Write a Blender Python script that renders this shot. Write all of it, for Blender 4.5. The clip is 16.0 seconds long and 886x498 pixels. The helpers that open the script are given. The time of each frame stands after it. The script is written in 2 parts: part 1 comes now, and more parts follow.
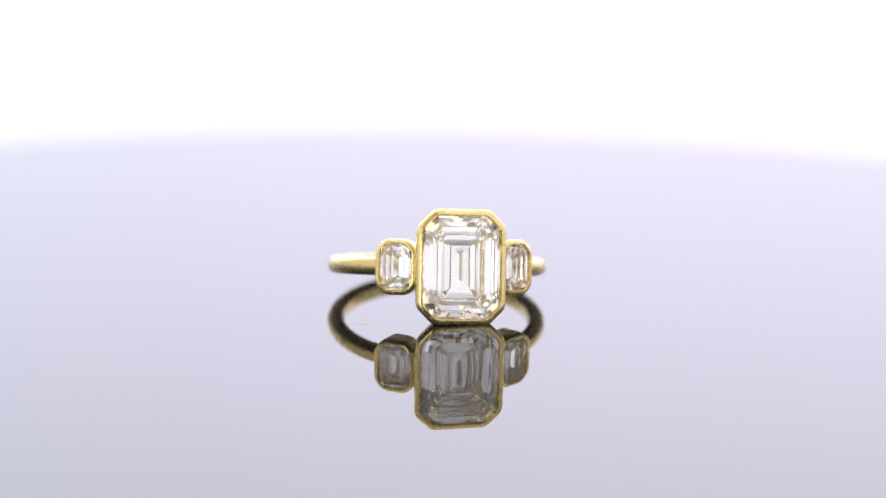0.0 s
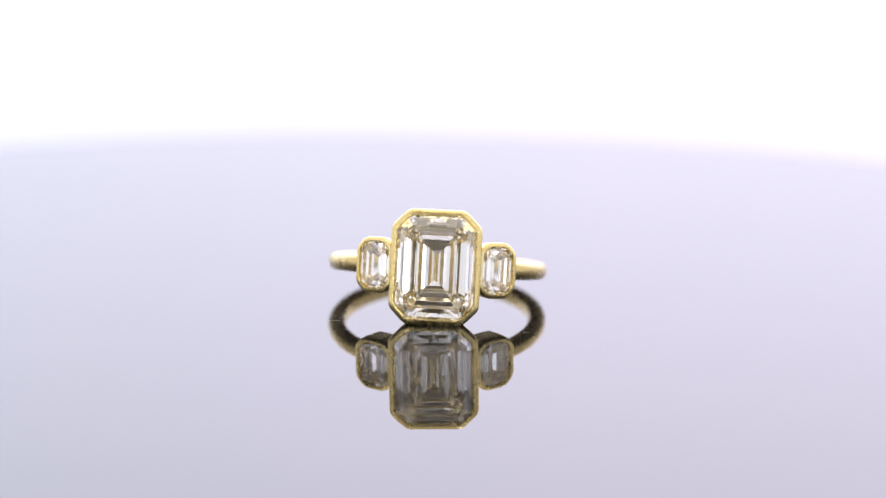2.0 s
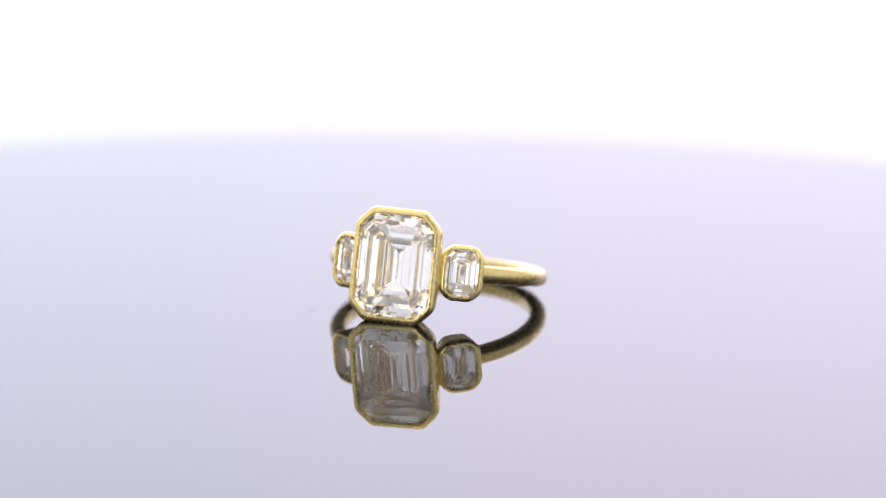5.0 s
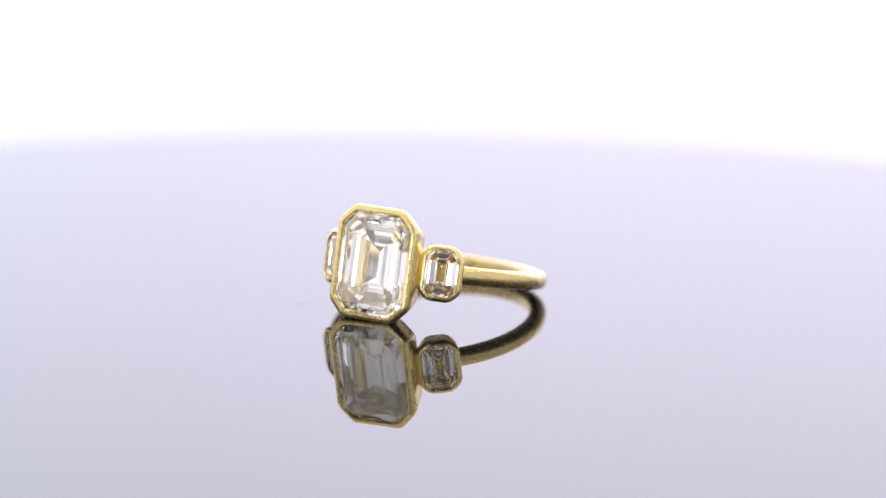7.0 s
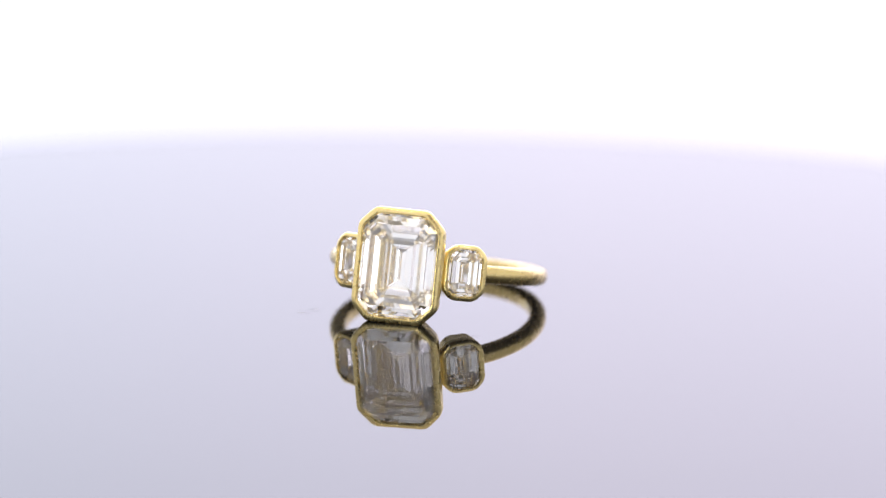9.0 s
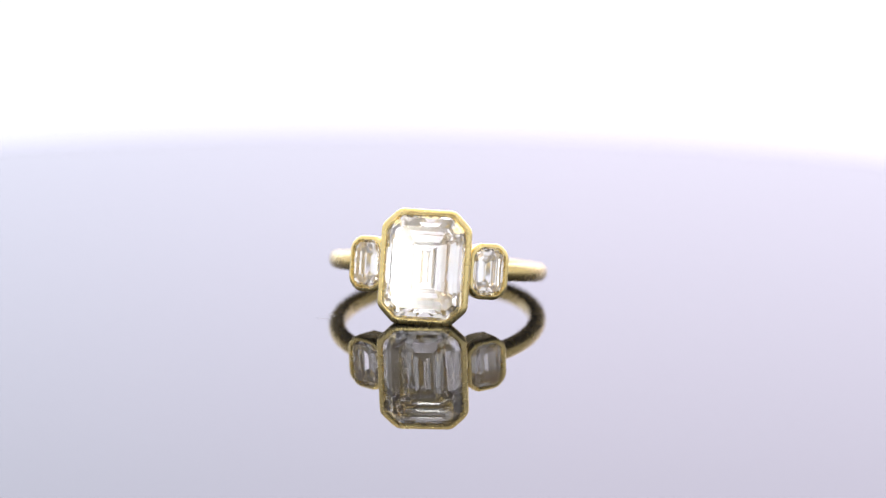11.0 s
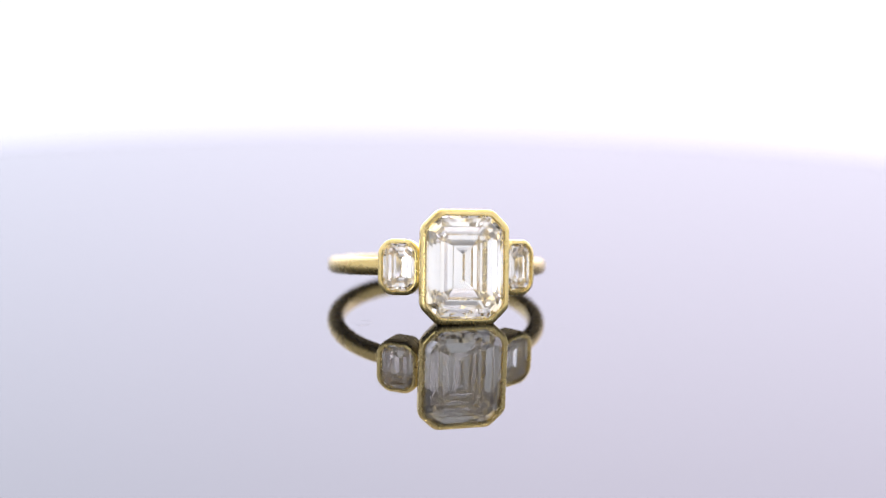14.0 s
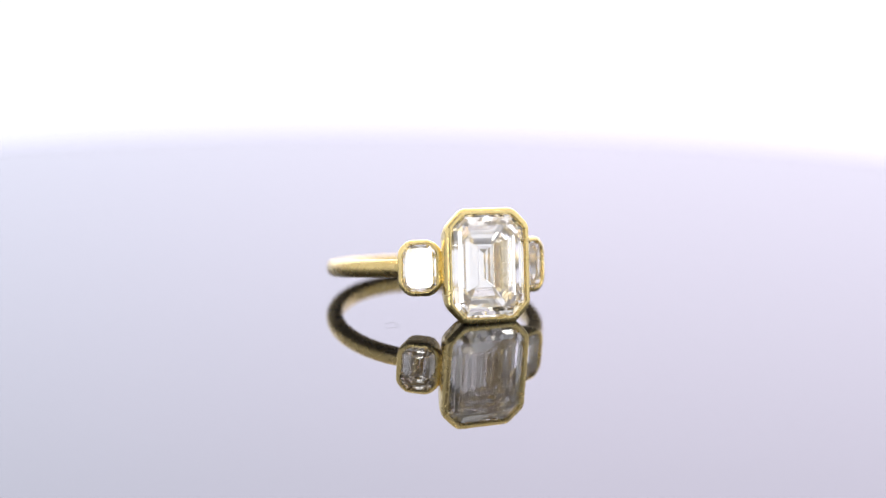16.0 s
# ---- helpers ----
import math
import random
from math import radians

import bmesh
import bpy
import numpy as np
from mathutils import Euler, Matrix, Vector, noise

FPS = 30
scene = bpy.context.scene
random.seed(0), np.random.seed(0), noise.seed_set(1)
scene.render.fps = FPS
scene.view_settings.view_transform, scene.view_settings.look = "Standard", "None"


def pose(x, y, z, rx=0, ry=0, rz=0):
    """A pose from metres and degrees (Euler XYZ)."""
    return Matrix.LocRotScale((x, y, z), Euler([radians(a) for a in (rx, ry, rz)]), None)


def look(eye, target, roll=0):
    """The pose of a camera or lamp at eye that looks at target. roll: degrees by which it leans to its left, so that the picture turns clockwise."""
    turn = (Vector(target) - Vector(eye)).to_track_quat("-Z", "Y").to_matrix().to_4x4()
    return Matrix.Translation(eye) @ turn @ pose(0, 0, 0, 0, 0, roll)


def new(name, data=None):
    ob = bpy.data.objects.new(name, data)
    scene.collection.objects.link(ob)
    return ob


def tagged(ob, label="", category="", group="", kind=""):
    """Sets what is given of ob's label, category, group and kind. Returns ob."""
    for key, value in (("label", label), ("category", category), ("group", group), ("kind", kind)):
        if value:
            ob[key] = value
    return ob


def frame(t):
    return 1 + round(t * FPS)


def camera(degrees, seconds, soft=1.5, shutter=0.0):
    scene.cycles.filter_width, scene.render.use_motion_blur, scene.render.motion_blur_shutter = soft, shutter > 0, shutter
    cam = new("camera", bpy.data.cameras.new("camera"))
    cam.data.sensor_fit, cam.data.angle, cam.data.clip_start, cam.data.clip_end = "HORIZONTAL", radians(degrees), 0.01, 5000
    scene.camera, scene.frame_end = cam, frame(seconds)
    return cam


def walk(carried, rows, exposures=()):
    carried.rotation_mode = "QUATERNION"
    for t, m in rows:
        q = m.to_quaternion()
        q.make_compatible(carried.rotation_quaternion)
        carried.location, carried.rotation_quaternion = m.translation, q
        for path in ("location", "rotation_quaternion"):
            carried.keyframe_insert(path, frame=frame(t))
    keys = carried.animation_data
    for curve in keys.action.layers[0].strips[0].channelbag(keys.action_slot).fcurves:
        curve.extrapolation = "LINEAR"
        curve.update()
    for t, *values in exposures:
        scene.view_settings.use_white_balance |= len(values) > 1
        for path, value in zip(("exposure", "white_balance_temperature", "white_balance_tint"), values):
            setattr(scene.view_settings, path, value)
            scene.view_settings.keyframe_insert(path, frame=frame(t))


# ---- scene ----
# A gold three-stone ring lies on a turning black gloss disc inside a small white light box.
MM = 0.001
cam = camera(20.2, 16.0, soft=1.15)
# the lens: a macro lens focused on the face of the middle stone
cam.data.dof.use_dof = True
cam.data.dof.focus_distance = 0.2245
cam.data.dof.aperture_fstop = 12.0
EYE, AIM, LEAN = (0.0, -0.23026, 0.05127), (0.00117, 0.0, 0.00437), 1.0
walk(cam, [(0.0, look(EYE, AIM, LEAN)), (16.0, look(EYE, AIM, LEAN))])

# ---- light ----
world = bpy.data.worlds.new("room_dark")
world.use_nodes = True
world.node_tree.nodes["Background"].inputs[0].default_value = (0.02, 0.02, 0.022, 1)
world.node_tree.nodes["Background"].inputs[1].default_value = 1.0
scene.world = world
# light runs many times to and fro inside the cut stones
scene.cycles.max_bounces, scene.cycles.glossy_bounces, scene.cycles.transmission_bounces = 28, 24, 24
BACK_LOW, BACK_MID, BACK_HIGH = 1.12, 1.98, 2.9      # glow that stands in for light on the backdrop, at its foot, low and high
TOP_GLOW, FRONT_GLOW, SIDE_GLOW, LAMP_GLOW, ROOM_GLOW, SPOT_GLOW = 1.4, 1.05, 1.1, 6.5, 1.3, 60.0


# ---- materials ----
def material(name):
    m = bpy.data.materials.new(name)
    m.use_nodes = True
    nt = m.node_tree
    return m, nt, nt.nodes, nt.links, nt.nodes["Principled BSDF"]


def noise_node(nt, scale, detail=4.0, rough=0.55):
    co = nt.nodes.new("ShaderNodeTexCoord")
    n = nt.nodes.new("ShaderNodeTexNoise")
    n.inputs["Scale"].default_value = scale
    n.inputs["Detail"].default_value = detail
    n.inputs["Roughness"].default_value = rough
    nt.links.new(co.outputs["Object"], n.inputs["Vector"])
    return n


def ramp_node(nt, source, lo, hi, a, b):
    r = nt.nodes.new("ShaderNodeMapRange")
    r.inputs[1].default_value, r.inputs[2].default_value = lo, hi
    r.inputs[3].default_value, r.inputs[4].default_value = a, b
    nt.links.new(source, r.inputs[0])
    return r


def gold_material(name, tone, rough, brushed):
    """Yellow gold: soft wear in the gloss, fine polishing marks."""
    m, nt, nodes, links, p = material(name)
    p.inputs["Metallic"].default_value = 1.0
    n = noise_node(nt, 800.0)
    fine = noise_node(nt, 2400.0, 5.0, 0.7)
    mix = nodes.new("ShaderNodeMix")
    mix.data_type = "RGBA"
    mix.inputs[6].default_value = (*tone, 1)
    mix.inputs[7].default_value = (tone[0] * 0.93, tone[1] * 0.9, tone[2] * 0.8, 1)
    links.new(n.outputs["Fac"], mix.inputs[0])
    links.new(mix.outputs[2], p.inputs["Base Color"])
    r = ramp_node(nt, n.outputs["Fac"], 0.3, 0.7, rough * 0.8, rough * 1.25)
    links.new(r.outputs[0], p.inputs["Roughness"])
    b = nodes.new("ShaderNodeBump")
    b.inputs["Strength"].default_value = brushed
    b.inputs["Distance"].default_value = 0.00002
    links.new(fine.outputs["Fac"], b.inputs["Height"])
    wave = nodes.new("ShaderNodeBump")
    wave.inputs["Strength"].default_value = 0.5
    wave.inputs["Distance"].default_value = 0.00004
    links.new(n.outputs["Fac"], wave.inputs["Height"])
    links.new(wave.outputs[0], b.inputs["Normal"])
    links.new(b.outputs[0], p.inputs["Normal"])
    return m


def diamond_material(name, tint):
    m, nt, nodes, links, p = material(name)
    nodes.remove(p)
    g = nodes.new("ShaderNodeBsdfGlass")
    g.inputs["Color"].default_value = (*tint, 1)
    g.inputs["Roughness"].default_value = 0.0
    g.inputs["IOR"].default_value = 2.417
    links.new(g.outputs[0], nodes["Material Output"].inputs[0])
    return m


def gloss_black_material():
    """Black cast acrylic, polished, with faint haze."""
    m, nt, nodes, links, p = material("black_acrylic")
    n = noise_node(nt, 60.0)
    mix = nodes.new("ShaderNodeMix")
    mix.data_type = "RGBA"
    mix.inputs[6].default_value = (0.006, 0.006, 0.007, 1)
    mix.inputs[7].default_value = (0.010, 0.010, 0.011, 1)
    links.new(n.outputs["Fac"], mix.inputs[0])
    links.new(mix.outputs[2], p.inputs["Base Color"])
    p.inputs["IOR"].default_value = 1.5
    r = ramp_node(nt, n.outputs["Fac"], 0.35, 0.65, 0.0, 0.004)
    links.new(r.outputs[0], p.inputs["Roughness"])
    return m


def plain_material(name, color, rough, scale, spread):
    m, nt, nodes, links, p = material(name)
    n = noise_node(nt, scale)
    mix = nodes.new("ShaderNodeMix")
    mix.data_type = "RGBA"
    mix.inputs[6].default_value = (*color, 1)
    mix.inputs[7].default_value = (*[c * spread for c in color], 1)
    links.new(n.outputs["Fac"], mix.inputs[0])
    links.new(mix.outputs[2], p.inputs["Base Color"])
    p.inputs["Roughness"].default_value = rough
    return m


def glow_material(name, color, low, high, z0=0.0, z1=1.0, more=None, left=None):
    """A lit panel whose glow rises from low to high with height, and on by more = (rise, z0, z1); left: its colour towards -X."""
    m, nt, nodes, links, p = material(name)
    nodes.remove(p)
    e = nodes.new("ShaderNodeEmission")
    e.inputs[0].default_value = (*color, 1)
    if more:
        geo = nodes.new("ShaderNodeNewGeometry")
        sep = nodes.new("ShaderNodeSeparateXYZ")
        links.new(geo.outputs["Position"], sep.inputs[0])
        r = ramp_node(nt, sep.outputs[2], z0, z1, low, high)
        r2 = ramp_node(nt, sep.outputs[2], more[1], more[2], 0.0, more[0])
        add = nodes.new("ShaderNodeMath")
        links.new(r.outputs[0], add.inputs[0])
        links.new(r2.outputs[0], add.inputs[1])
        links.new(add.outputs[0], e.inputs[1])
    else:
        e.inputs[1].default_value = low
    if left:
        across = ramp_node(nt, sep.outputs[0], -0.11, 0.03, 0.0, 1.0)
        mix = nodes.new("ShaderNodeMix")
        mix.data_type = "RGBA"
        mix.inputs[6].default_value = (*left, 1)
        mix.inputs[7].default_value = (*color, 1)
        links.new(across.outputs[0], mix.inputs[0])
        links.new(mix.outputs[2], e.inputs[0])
    links.new(e.outputs[0], nodes["Material Output"].inputs[0])
    return m


# One gold in two tones: lightened on bezels, darkened on band, evening out the light.
GOLD = gold_material("yellow_gold_toned_up", (0.91, 0.755, 0.36), 0.25, 0.3)
GOLD_TONED_DOWN = gold_material("yellow_gold_toned_down", (0.69, 0.555, 0.26), 0.25, 0.1)
PALE_METAL = gold_material("pale_polished_metal", (0.93, 0.92, 0.90), 0.12, 0.1)
DIAMOND = diamond_material("diamond_warm", (1.0, 1.0, 0.997))
DIAMOND_SMALL = diamond_material("diamond_white", (1.0, 1.0, 1.0))
ACRYLIC = gloss_black_material()
WHITE = plain_material("white_fabric", (0.84, 0.83, 0.85), 0.8, 40.0, 0.96)
DIM = plain_material("dim_wall", (0.62, 0.55, 0.43), 0.9, 5.0, 0.8)
# Light painted as glow: brighter upward, bluer left, to suit the plate's mirroring.
BACKDROP_GLOW = glow_material("graded_white_glow", (1.0, 0.955, 1.15), BACK_LOW, BACK_MID, 0.0, 0.018, (BACK_HIGH - BACK_MID, 0.02, 0.11), (0.905, 0.92, 1.095))
LED = glow_material("led_diffuser", (1.0, 0.90, 0.77), TOP_GLOW, TOP_GLOW)
FRAME = plain_material("grey_metal", (0.45, 0.45, 0.46), 0.4, 60.0, 0.85)
LINT = plain_material("lint", (0.85, 0.85, 0.85), 0.8, 900.0, 0.8)
ROOM_FILL = glow_material("room_fill_glow", (1.0, 0.95, 0.85), ROOM_GLOW, ROOM_GLOW)
SOFT = glow_material("softbox_diffuser", (0.95, 0.95, 1.02), FRONT_GLOW, FRONT_GLOW)
TOP_FILL = glow_material("top_fill_glow", (1.0, 0.86, 0.68), 0.35, 0.35)
SIDE = glow_material("side_diffuser", (0.985, 0.965, 0.985), SIDE_GLOW, SIDE_GLOW)
SPOT = glow_material("spot_led", (1.0, 0.97, 0.92), SPOT_GLOW, SPOT_GLOW)
LAMP = glow_material("lamp_diffuser", (1.0, 0.99, 0.96), LAMP_GLOW, LAMP_GLOW)


# ---- mesh helpers ----
def mesh_ob(name, bm, mat, smooth=False):
    bmesh.ops.recalc_face_normals(bm, faces=bm.faces[:])
    for f in bm.faces:
        f.smooth = smooth
    for e in bm.edges:
        e.smooth = len(e.link_faces) == 2 and e.calc_face_angle() < 0.5
    me = bpy.data.meshes.new(name)
    bm.to_mesh(me)
    bm.free()
    me.materials.append(mat)
    return new(name, me)


def part(name, bm, mat, parent, label="", smooth=False):
    ob = mesh_ob(name, bm, mat, smooth)
    ob.parent = parent
    if label:
        tagged(ob, label)
    return ob


def box(bm, lo, hi):
    vs = [bm.verts.new((x, y, z)) for x in (lo[0], hi[0]) for y in (lo[1], hi[1]) for z in (lo[2], hi[2])]
    for q in ((0, 1, 3, 2), (4, 6, 7, 5), (0, 4, 5, 1), (2, 3, 7, 6), (0, 2, 6, 4), (1, 5, 7, 3)):
        bm.faces.new([vs[i] for i in q])
    return bm


def slab(name, lo, hi, mat, label, category=""):
    ob = mesh_ob(name, box(bmesh.new(), lo, hi), mat)
    return tagged(ob, label, category or "wall", kind="structure")


def octagon(a, b, c, r=0.0, n=1):
    """A cut-corner outline, half width a, half height b, corner cut c, its eight corners rounded over r."""
    pts = [(a - c, -b), (a, -b + c), (a, b - c), (a - c, b), (-a + c, b), (-a, b - c), (-a, -b + c), (-a + c, -b)]
    if r <= 0:
        return pts
    out = []
    for i, p in enumerate(pts):
        p, q0, q1 = Vector(p), Vector(pts[i - 1]), Vector(pts[(i + 1) % 8])
        s, e = p + (q0 - p).normalized() * r, p + (q1 - p).normalized() * r
        for k in range(n + 1):
            u = k / n
            out.append(tuple(s * (1 - u) ** 2 + p * 2 * u * (1 - u) + e * u * u))
    return out


def loft(bm, rings, closed=False):
    """Join rings of equally many points, each a list of xyz, by quads. closed: the last joins the first."""
    vs = [[bm.verts.new(p) for p in ring] for ring in rings]
    pairs = list(zip(vs, vs[1:])) + ([(vs[-1], vs[0])] if closed else [])
    for r0, r1 in pairs:
        for i in range(len(r0)):
            j = (i + 1) % len(r0)
            bm.faces.new((r0[i], r0[j], r1[j], r1[i]))
    return vs


# ---- the light box ----
X1, Y0, Y1, Z0, Z1 = 0.28, -0.225, 0.27, -0.035, 0.34
slab("floor", (-X1, Y0, Z0 - 0.01), (X1, Y1, Z0), WHITE, "white floor of the light box", "floor")
slab("ceiling", (-X1, Y0, Z1), (X1, Y1, Z1 + 0.01), WHITE, "white ceiling of the light box", "ceiling")
slab("wall_west", (-X1 - 0.01, Y0, Z0), (-X1, Y1, Z1), WHITE, "white side wall of the light box")
slab("wall_east", (X1, Y0, Z0), (X1 + 0.01, Y1, Z1), WHITE, "white side wall of the light box")
slab("backdrop", (-X1, Y1, Z0), (X1, Y1 + 0.01, Z1), BACKDROP_GLOW, "white backdrop, its light put in as a graded glow", "backdrop")
# the front wall with the opening through which the camera looks
OX0, OX1, OZ0, OZ1 = -0.036, 0.04, 0.0, 0.10
fw = bmesh.new()
box(fw, (-X1, Y0 - 0.01, Z0), (OX0, Y0, Z1))
box(fw, (OX1, Y0 - 0.01, Z0), (X1, Y0, Z1))
box(fw, (OX0, Y0 - 0.01, Z0), (OX1, Y0, OZ0))
box(fw, (OX0, Y0 - 0.01, OZ1), (OX1, Y0, Z1))
tagged(mesh_ob("wall_front", fw, WHITE), "white front wall with an opening", "wall", kind="structure")
# the dim studio round the light box
RX, RY0, RY1, RZ0, RZ1 = 1.0, -1.1, 0.7, -0.78, 1.1
slab("floor_room", (-RX, RY0, RZ0 - 0.02), (RX, RY1, RZ0), DIM, "plain dim studio floor", "floor")
slab("ceiling_room", (-RX, RY0, RZ1), (RX, RY1, RZ1 + 0.02), DIM, "plain dim studio ceiling", "ceiling")
slab("wall_room_south", (-RX, RY0 - 0.02, RZ0), (RX, RY0, RZ1), DIM, "plain dim studio wall")
slab("wall_room_north", (-RX, RY1, RZ0), (RX, RY1 + 0.02, RZ1), DIM, "plain dim studio wall")
slab("wall_room_west", (-RX - 0.02, RY0, RZ0), (-RX, RY1, RZ1), DIM, "plain dim studio wall")
slab("wall_room_east", (RX, RY0, RZ0), (RX + 0.02, RY1, RZ1), DIM, "plain dim studio wall")
slab("table", (-0.5, -0.5, RZ0), (0.5, 0.5, Z0 - 0.0102), DIM, "plain table under the light box", "table")


def lit_panel(name, lo, hi, mat, label):
    """A flat panel light: a glowing diffuser in a slim frame round its four thin sides."""
    size = [h - l for l, h in zip(lo, hi)]
    thin = size.index(min(size))
    u, v = [k for k in range(3) if k != thin]
    lamp = tagged(new(name), label, "lamp")
    mid = [(l + h) / 2 for l, h in zip(lo, hi)]
    lamp.location = mid
    rel = lambda p: tuple(c - m for c, m in zip(p, mid))
    part("diffuser", box(bmesh.new(), rel(lo), rel(hi)), mat, lamp)
    edge = 0.002
    for side in (lo, hi):
        for a, b in ((u, v), (v, u)):
            p, q = list(lo), list(hi)
            s = 1 if side is hi else -1
            p[a], q[a] = (side[a], side[a] + edge) if s > 0 else (side[a] - edge, side[a])
            if a == u:
                p[b], q[b] = lo[b] - edge, hi[b] + edge
            part("frame_bar", box(bmesh.new(), rel(p), rel(q)), FRAME, lamp, "slim grey metal edge")
    return lamp


def cut_panel(name, outline, y0, y1, mat, label):
    """A flat lamp with a many-sided face that looks along +Y, and a slim bar along each side."""
    lamp = tagged(new(name), label, "lamp")
    n = len(outline)
    cx, cz = sum(p[0] for p in outline) / n, sum(p[1] for p in outline) / n
    lamp.location = (cx, y0, cz)
    flat = [(x - cx, z - cz) for x, z in outline]
    bm = bmesh.new()
    rings = loft(bm, [[(x, y, z) for x, z in flat] for y in (0.0, y1 - y0)])
    bm.faces.new(rings[0])
    bm.faces.new(rings[1])
    part("diffuser", bm, mat, lamp)
    for i in range(n):
        p, q = Vector(flat[i]), Vector(flat[(i + 1) % n])
        out = Vector((q.y - p.y, p.x - q.x)).normalized() * 0.0012
        bm = bmesh.new()
        rings = loft(bm, [[(v.x, y, v.y) for v in (p, q, q + out, p + out)] for y in (0.0, y1 - y0)])
        bm.faces.new(rings[0])
        bm.faces.new(rings[1])
        part("frame_bar", bm, FRAME, lamp, "slim grey metal edge")
    return lamp


lit_panel("ceiling_light", (-0.25, -0.20, Z1 - 0.008), (0.25, 0.22, Z1 - 0.001), LED, "flat white panel light under the ceiling")
# Added fill, out of view: sets how dark the room shows inside the stones.
lit_panel("room_fill_light", (-0.4, -0.95, RZ1 - 0.03), (0.4, -0.4, RZ1 - 0.002), ROOM_FILL, "unseen flat fill light added to brighten the room")
lit_panel("front_light", (-0.26, Y0 + 0.001, 0.005), (-0.090, Y0 + 0.012, 0.165), SOFT, "wide white softbox panel on the front wall")
lit_panel("front_light", (0.046, Y0 + 0.001, 0.005), (0.26, Y0 + 0.012, 0.165), SOFT, "wide white softbox panel on the front wall")
# Added fill: its dim brown glow warms the mirrored stones and gold.
lit_panel("front_light", (-0.066, Y0 + 0.001, 0.125), (0.048, Y0 + 0.012, 0.30), TOP_FILL, "unseen dim warm fill panel added above the opening")
lit_panel("side_light", (-X1 + 0.001, -0.19, 0.01), (-X1 + 0.012, 0.12, 0.30), SIDE, "white softbox panel on the side wall")
lit_panel("side_light", (X1 - 0.012, -0.19, 0.01), (X1 - 0.001, 0.12, 0.30), SIDE, "white softbox panel on the side wall")
def spot_lamp(x, y):
    """A small round LED spot, hanging just below the panel light: a glowing lens in a short metal collar."""
    lamp = tagged(new("spot_lamp"), "small round bright LED spot under the panel light", "lamp", "spots under the ceiling")
    lamp.location = (x, y, Z1 - 0.009)
    ring = lambda r, z: [(r * math.cos(k * math.pi / 12), r * math.sin(k * math.pi / 12), z) for k in range(24)]
    bm = bmesh.new()
    rings = loft(bm, [ring(0.005, -0.007), ring(0.005, -0.001)])
    bm.faces.new(rings[0])
    bm.faces.new(rings[1])
    part("lens", bm, SPOT, lamp)
    bm = bmesh.new()
    loft(bm, [ring(0.0054, -0.008), ring(0.0068, -0.008), ring(0.0072, -0.007), ring(0.0072, 0.0), ring(0.0054, 0.0)], closed=True)
    part("collar", bm, FRAME, lamp, "grey metal collar")
    return lamp


for spot_x in (-0.16, -0.055, 0.055, 0.16):
    for spot_y in (-0.13, 0.02):
        spot_lamp(spot_x, spot_y)
PANEL = [(-0.084, 0.010), (-0.044, 0.010), (-0.044, 0.046), (-0.056, 0.046), (-0.084, 0.024)]
cut_panel("panel_lamp", PANEL, Y0 + 0.001, Y0 + 0.006, LAMP, "small bright panel lamp beside the opening")


# ---- the turntable ----
def disc_rings(radius, z_low, z_top, bevel, n):
    prof = [(0.0001, z_top), (radius * 0.5, z_top), (radius - bevel, z_top), (radius - bevel * 0.3, z_top - bevel * 0.3), (radius, z_top - bevel),
            (radius, z_low + bevel), (radius - bevel, z_low), (0.0001, z_low)]
    return [[(r * math.cos(2 * math.pi * k / n), r * math.sin(2 * math.pi * k / n), z) for k in range(n)] for r, z in prof]


def make_disc():
    disc = tagged(new("turntable"), "round black high-gloss acrylic turntable plate", "turntable")
    bm = bmesh.new()
    loft(bm, disc_rings(0.1025, -0.006, 0.0, 0.0006, 192))
    for v in bm.verts:
        v.co.x += DISC_OFF[0]
        v.co.y += DISC_OFF[1]
    part("plate", bm, ACRYLIC, disc)
    bm = bmesh.new()
    loft(bm, disc_rings(0.05, -0.0345, -0.006, 0.001, 64))
    part("foot", bm, WHITE, disc, "white round foot under the plate")
    return disc


DISC_OFF = (0.0010, -0.002)


# ---- the ring ----
TILT, ROLL, YAW = 10.5, 1.7, -3.2
RING_Z, RING_X, FACE_R, HEAD_UP, SIDE_UP, BAND_BACK = 2.77, 0.70, 12.5, 0.09, 0.02, 0.38


def cut_stone(a, b, c, crown, pavilion, keel):
    """A step-cut stone, its girdle in the plane depth 0, its table towards -depth. Crown steps and pavilion steps are (inset, end inset, depth, corner)."""
    bm = bmesh.new()
    rings = []
    for ia, ib, d, cc in reversed(crown):
        rings.append([(x, d, z) for x, z in octagon(a - ia, b - ib, cc)])
    rings.append([(x, -0.06, z) for x, z in octagon(a, b, c)])
    rings.append([(x, 0.06, z) for x, z in octagon(a, b, c)])
    for ia, ib, d, cc in pavilion:
        rings.append([(x, d, z) for x, z in octagon(a - ia, b - ib, cc)])
    vs = loft(bm, rings)
    bm.faces.new(vs[0])
    k0, k1 = bm.verts.new((0, keel[1], -keel[0])), bm.verts.new((0, keel[1], keel[0]))
    w = vs[-1]
    bm.faces.new((w[0], w[1], k0))
    bm.faces.new((w[1], w[2], k1, k0))
    bm.faces.new((w[2], w[3], k1))
    bm.faces.new((w[3], w[4], k1))
    bm.faces.new((w[4], w[5], k1))
    bm.faces.new((w[5], w[6], k0, k1))
    bm.faces.new((w[6], w[7], k0))
    bm.faces.new((w[7], w[0], k0))
    for v in bm.verts:
        v.co *= MM
    return bm


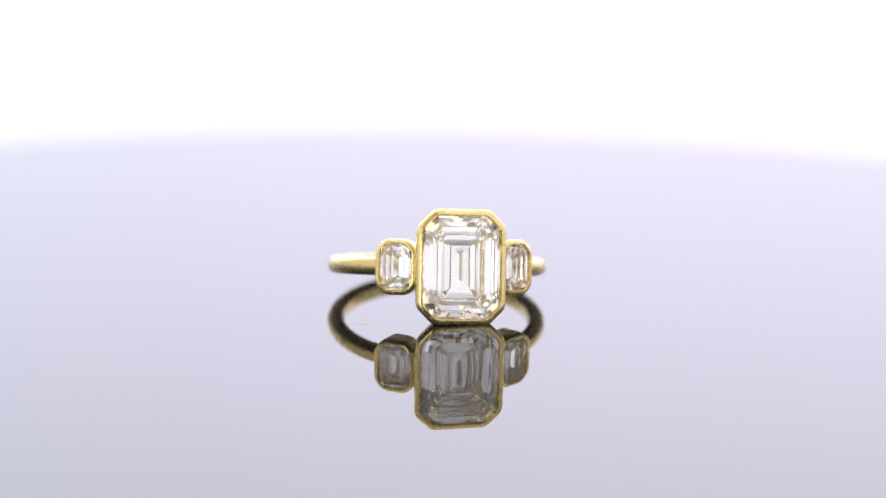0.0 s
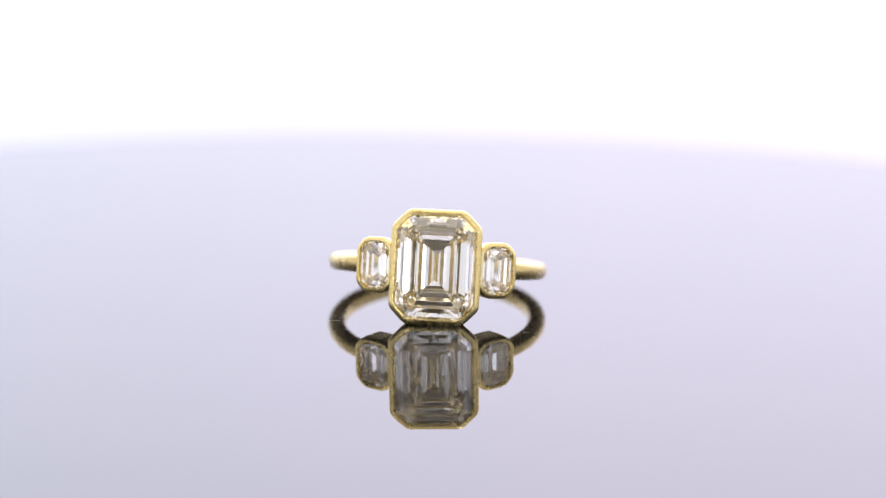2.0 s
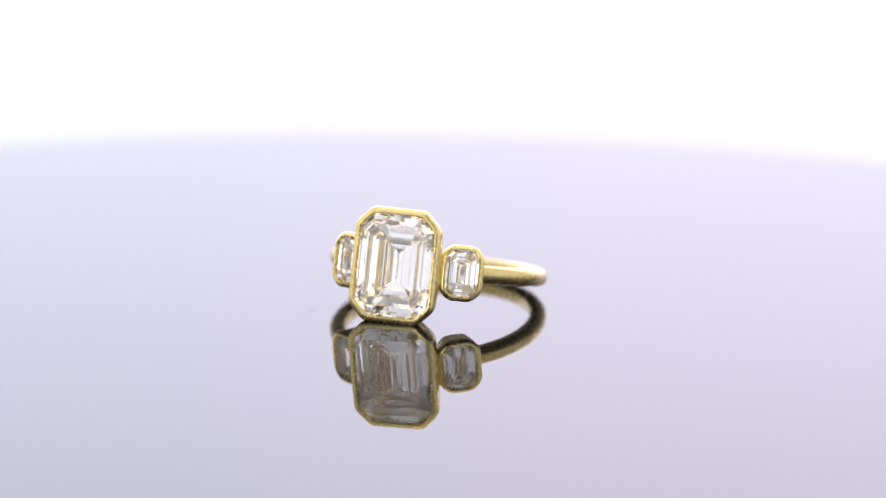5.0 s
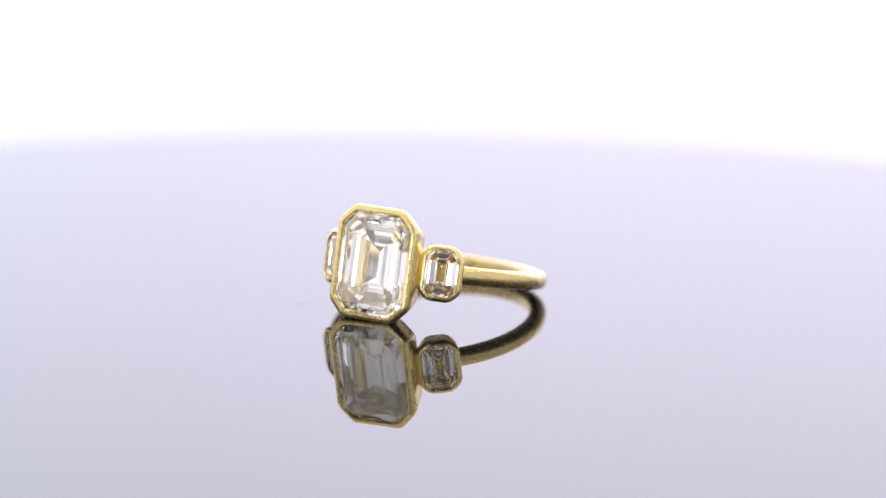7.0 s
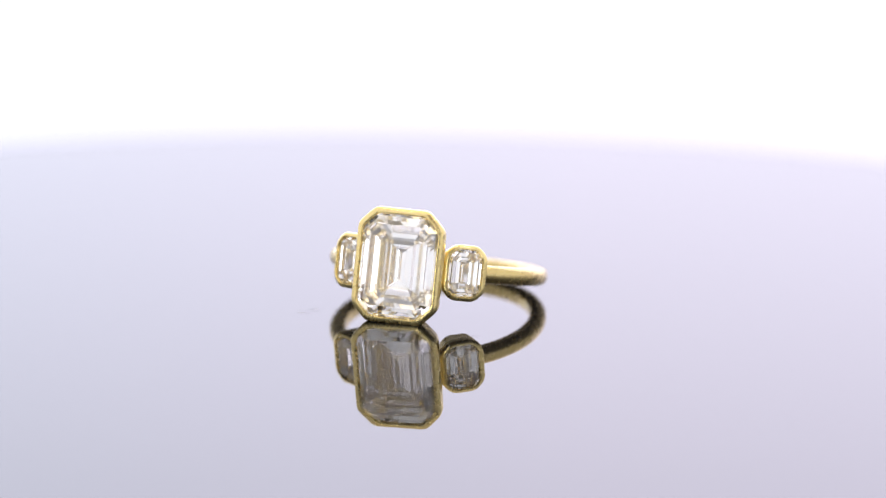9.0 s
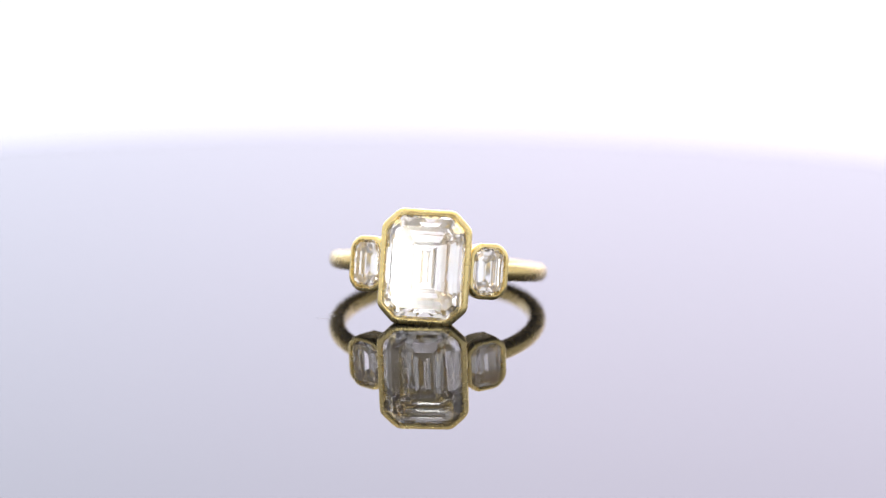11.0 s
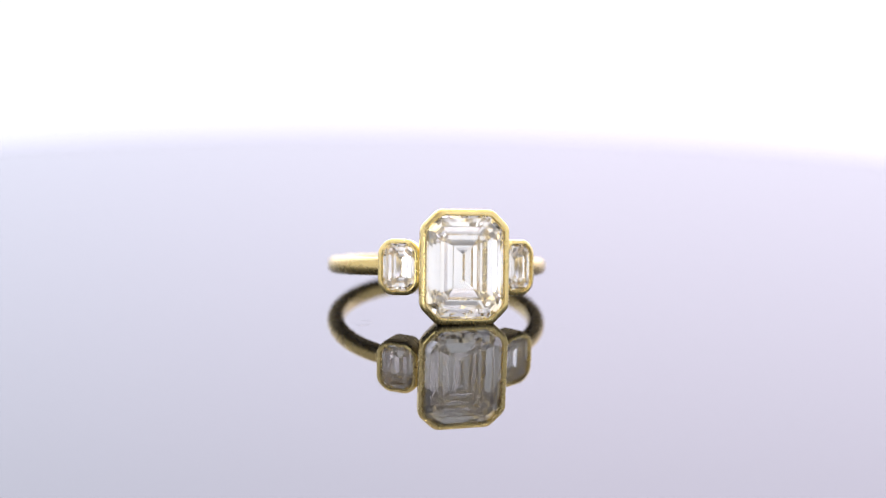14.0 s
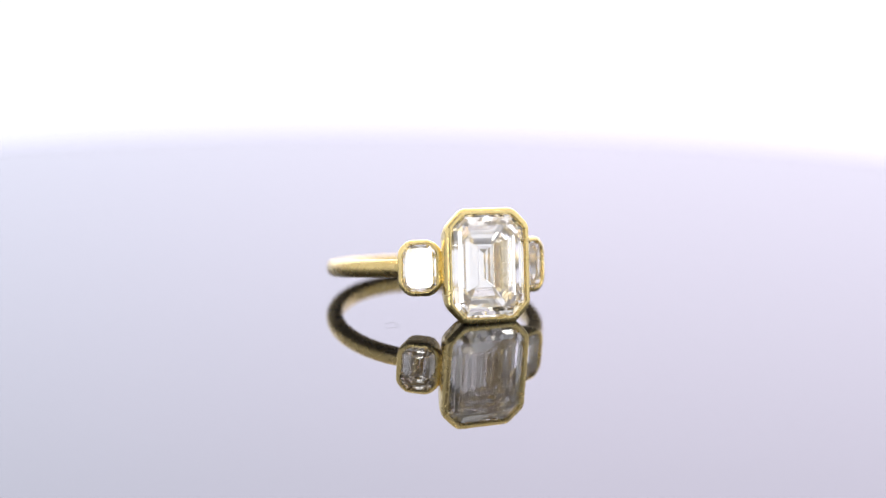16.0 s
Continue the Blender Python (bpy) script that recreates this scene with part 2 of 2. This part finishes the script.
def bezel_mesh(steps, r, n=3, most=0.42):
    """A bezel: closed loft of rounded cut-corner outlines; steps are (half width, half height, corner, depth)."""
    bm = bmesh.new()
    loft(bm, [[(x * MM, d * MM, z * MM) for x, z in octagon(a, b, c, min(r, c * most), n)] for a, b, c, d in steps], closed=True)
    return bm


def band_mesh(inner, outer, half_w, start, n=120):
    """A comfort band as an arc about the local Z axis, open at the front between -start and start degrees."""
    bm = bmesh.new()
    mid, ht = (inner + outer) / 2, (outer - inner) / 2
    prof = []
    for k in range(28):
        u = 2 * math.pi * k / 28
        cu, su = math.cos(u), math.sin(u)
        e = 0.95 if cu > 0 else 0.5
        prof.append((mid + ht * math.copysign(abs(cu) ** e, cu), half_w * math.copysign(abs(su) ** (0.9 if cu > 0 else 0.7), su)))
    rings = []
    for i in range(n + 1):
        a = radians(start + (360 - 2 * start) * i / n)
        rings.append([(rr * math.sin(a) * MM, -rr * math.cos(a) * MM, zz * MM) for rr, zz in prof])
    vs = loft(bm, rings)
    bm.faces.new(vs[0])
    bm.faces.new(vs[-1])
    return bm


def make_ring():
    ring = tagged(new("ring"), "yellow gold ring with three bezel-set step-cut diamonds, lying on the plate", "ring")
    band = part("band", band_mesh(8.75, 10.32, 0.84, 40.5), GOLD_TONED_DOWN, ring, "plain rounded yellow gold band", smooth=True)
    band.matrix_basis = pose(0, BAND_BACK * MM, 0)
    # middle stone and its bezel
    at = pose(0, -FACE_R * MM, HEAD_UP * MM)
    bezel = part("bezel", bezel_mesh([
        (3.64, 4.74, 1.34, 0.5), (3.52, 4.62, 1.29, 0.28), (3.525, 4.625, 1.29, 0.20), (3.65, 4.75, 1.34, 0.0), (3.68, 4.78, 1.35, 0.0),
        (3.95, 5.08, 1.47, 0.10), (4.02, 5.15, 1.51, 0.17), (4.06, 5.20, 1.54, 0.28), (4.09, 5.24, 1.57, 0.42), (4.09, 5.20, 1.57, 0.7), (4.05, 5.10, 1.57, 1.1),
        (3.40, 4.50, 1.42, 3.1), (3.32, 4.42, 1.38, 3.2), (3.12, 4.22, 1.28, 3.2), (3.10, 4.20, 1.26, 3.1), (3.56, 4.66, 1.32, 1.0), (3.64, 4.74, 1.34, 0.72)], 0.5, 5), GOLD, ring, "smooth cut-corner yellow gold bezel", smooth=True)
    bezel.matrix_basis = at
    stone = part("diamond", cut_stone(3.6, 4.7, 1.32, [(0.24, 0.28, -0.32, 1.12), (0.54, 0.64, -0.58, 0.82), (0.85, 1.02, -0.76, 0.5)],
                                      [(0.206, 0.350, 0.579, 1.10), (1.426, 1.708, 1.879, 0.62), (2.66, 2.757, 2.80, 0.03)], (1.15, 3.431)), DIAMOND, bezel, "large clear step-cut diamond, faintly warm")
    stone.matrix_basis = pose(0, 0.42 * MM, 0)
    for s in (-1, 1):
        bm = bmesh.new()
        loft(bm, [[(x * MM, d * MM, z * MM) for x, z in octagon(a, b, c)] for a, b, c, d in
                  ((0.01, 1.2, 0.005, -0.9), (0.32, 1.55, 0.15, -0.85), (0.38, 1.6, 0.18, -0.6), (0.42, 1.5, 0.18, 0.9), (0.38, 1.4, 0.18, 1.05), (0.01, 1.0, 0.005, 1.1))])
        shoulder = part("shoulder", bm, GOLD, ring, "gold joint between two bezels")
        a = radians(20.5) * s
        shoulder.matrix_basis = pose(10.2 * math.sin(a) * MM, -10.2 * math.cos(a) * MM, SIDE_UP * MM, 0, 0, 18 * s)
    for s in (-1, 1):
        bm = bezel_mesh([
            (1.62, 2.24, 0.70, 0.45), (1.50, 2.13, 0.67, 0.24), (1.505, 2.135, 0.67, 0.16), (1.60, 2.22, 0.71, 0.0), (1.62, 2.24, 0.72, 0.0),
            (1.86, 2.42, 0.84, 0.07), (1.93, 2.48, 0.88, 0.12), (1.99, 2.53, 0.91, 0.20), (2.02, 2.56, 0.93, 0.34), (2.01, 2.53, 0.93, 0.9),
            (1.76, 2.30, 0.82, 2.5), (1.68, 2.22, 0.78, 2.6), (1.50, 2.04, 0.68, 2.6), (1.46, 2.00, 0.66, 2.5), (1.58, 2.20, 0.69, 0.8), (1.62, 2.24, 0.70, 0.58)], 0.6, 6, 0.6)
        side_bezel = part("side_bezel", bm, GOLD, ring, "small cut-corner yellow gold bezel", smooth=True)
        a = radians(30.7) * s
        side_bezel.matrix_basis = pose(11.15 * math.sin(a) * MM, -11.15 * math.cos(a) * MM, SIDE_UP * MM, 0, 0, 30.0 * s) @ pose(-0.06 * s * MM, 0, 0)
        # Unseen pale sleeve, added to keep gold tint out of the stone.
        pale_sleeve = bezel_mesh([(1.56, 2.18, 0.68, 0.84), (1.44, 1.98, 0.65, 2.5), (1.40, 1.94, 0.63, 2.5), (1.52, 2.14, 0.66, 0.84)], 0.6, 6, 0.6)
        part("pale_sleeve", pale_sleeve, PALE_METAL, side_bezel, "added pale reflecting sleeve, unseen, that whitens the small stone", smooth=True)
        side_stone = part("side_diamond", cut_stone(1.60, 2.22, 0.68, [(0.13, 0.14, -0.15, 0.58), (0.27, 0.29, -0.27, 0.46), (0.40, 0.44, -0.34, 0.34)],
                                                    [(0.179, 0.168, 0.287, 0.60), (0.745, 0.773, 0.894, 0.44), (1.206, 1.238, 1.291, 0.021)], (0.67, 1.493)), DIAMOND_SMALL, side_bezel, "small clear step-cut diamond")
        side_stone.matrix_basis = pose(0, 0.38 * MM, 0)
    return ring


def lint_fibre(x, y, length, turn, bend):
    """A tiny bent fibre lying on the plate."""
    bm = bmesh.new()
    rings = []
    n = 10
    for i in range(n + 1):
        u = i / n - 0.5
        cx, cy = length * u, bend * (math.sin(u * 7.0) + 2.0 * u * u)
        r = 0.006 * (1.0 - 1.2 * abs(u) ** 2)
        rings.append([(cx * MM, (cy + r * math.cos(k * 1.2566)) * MM, (0.0065 + r * math.sin(k * 1.2566)) * MM) for k in range(5)])
    vs = loft(bm, rings)
    bm.faces.new(vs[0])
    bm.faces.new(vs[-1])
    ob = mesh_ob("lint_fibre", bm, LINT, True)
    tagged(ob, "tiny pale lint fibre lying on the black plate", "lint", "lint on the plate")
    return ob, pose(x * MM, y * MM, 0, 0, 0, turn)


turntable = make_disc()
gold_ring = make_ring()
LINTS = [lint_fibre(-9.0, -11.4, 1.5, -14, 0.10), lint_fibre(-8.5, -9.6, 1.1, 5, 0.05), lint_fibre(-8.2, -10.4, 0.7, 24, -0.04),
         lint_fibre(8.3, -15.3, 0.9, 28, 0.06)]

# the turn of the plate in degrees, time by time
TURN = [(0.0, 13.10), (0.5, 10.26), (1.0, 7.37), (1.5, 4.59), (2.0, 1.70), (2.5, -1.24), (3.0, -4.23), (3.5, -7.17), (4.0, -10.11), (4.7, -14.31), (5.5, -19.19),
        (6.1, -22.87), (6.3, -24.08), (6.5, -25.18), (6.7, -25.97), (7.0, -26.07), (7.2, -25.49), (7.5, -23.97), (8.0, -20.92), (8.5, -17.83), (9.0, -14.78), (9.6, -11.27),
        (10.3, -7.12), (11.0, -2.97), (11.5, 0.02), (12.0, 3.01), (12.5, 5.95), (13.0, 8.90), (13.5, 11.73), (14.0, 14.57), (14.5, 17.29), (15.0, 19.97), (15.5, 22.65), (16.0, 25.27)]


def motions():
    lie = pose(RING_X * MM, 0, RING_Z * MM) @ pose(0, 0, 0, 0, 0, YAW) @ pose(0, 0, 0, 0, ROLL) @ pose(0, 0, 0, -TILT)
    walk(turntable, [(t, pose(0, 0, 0, 0, 0, a)) for t, a in TURN])
    walk(gold_ring, [(t, pose(0, 0, 0, 0, 0, a) @ lie) for t, a in TURN])
    for fibre, place in LINTS:
        walk(fibre, [(t, pose(0, 0, 0, 0, 0, a) @ place) for t, a in TURN])


motions()
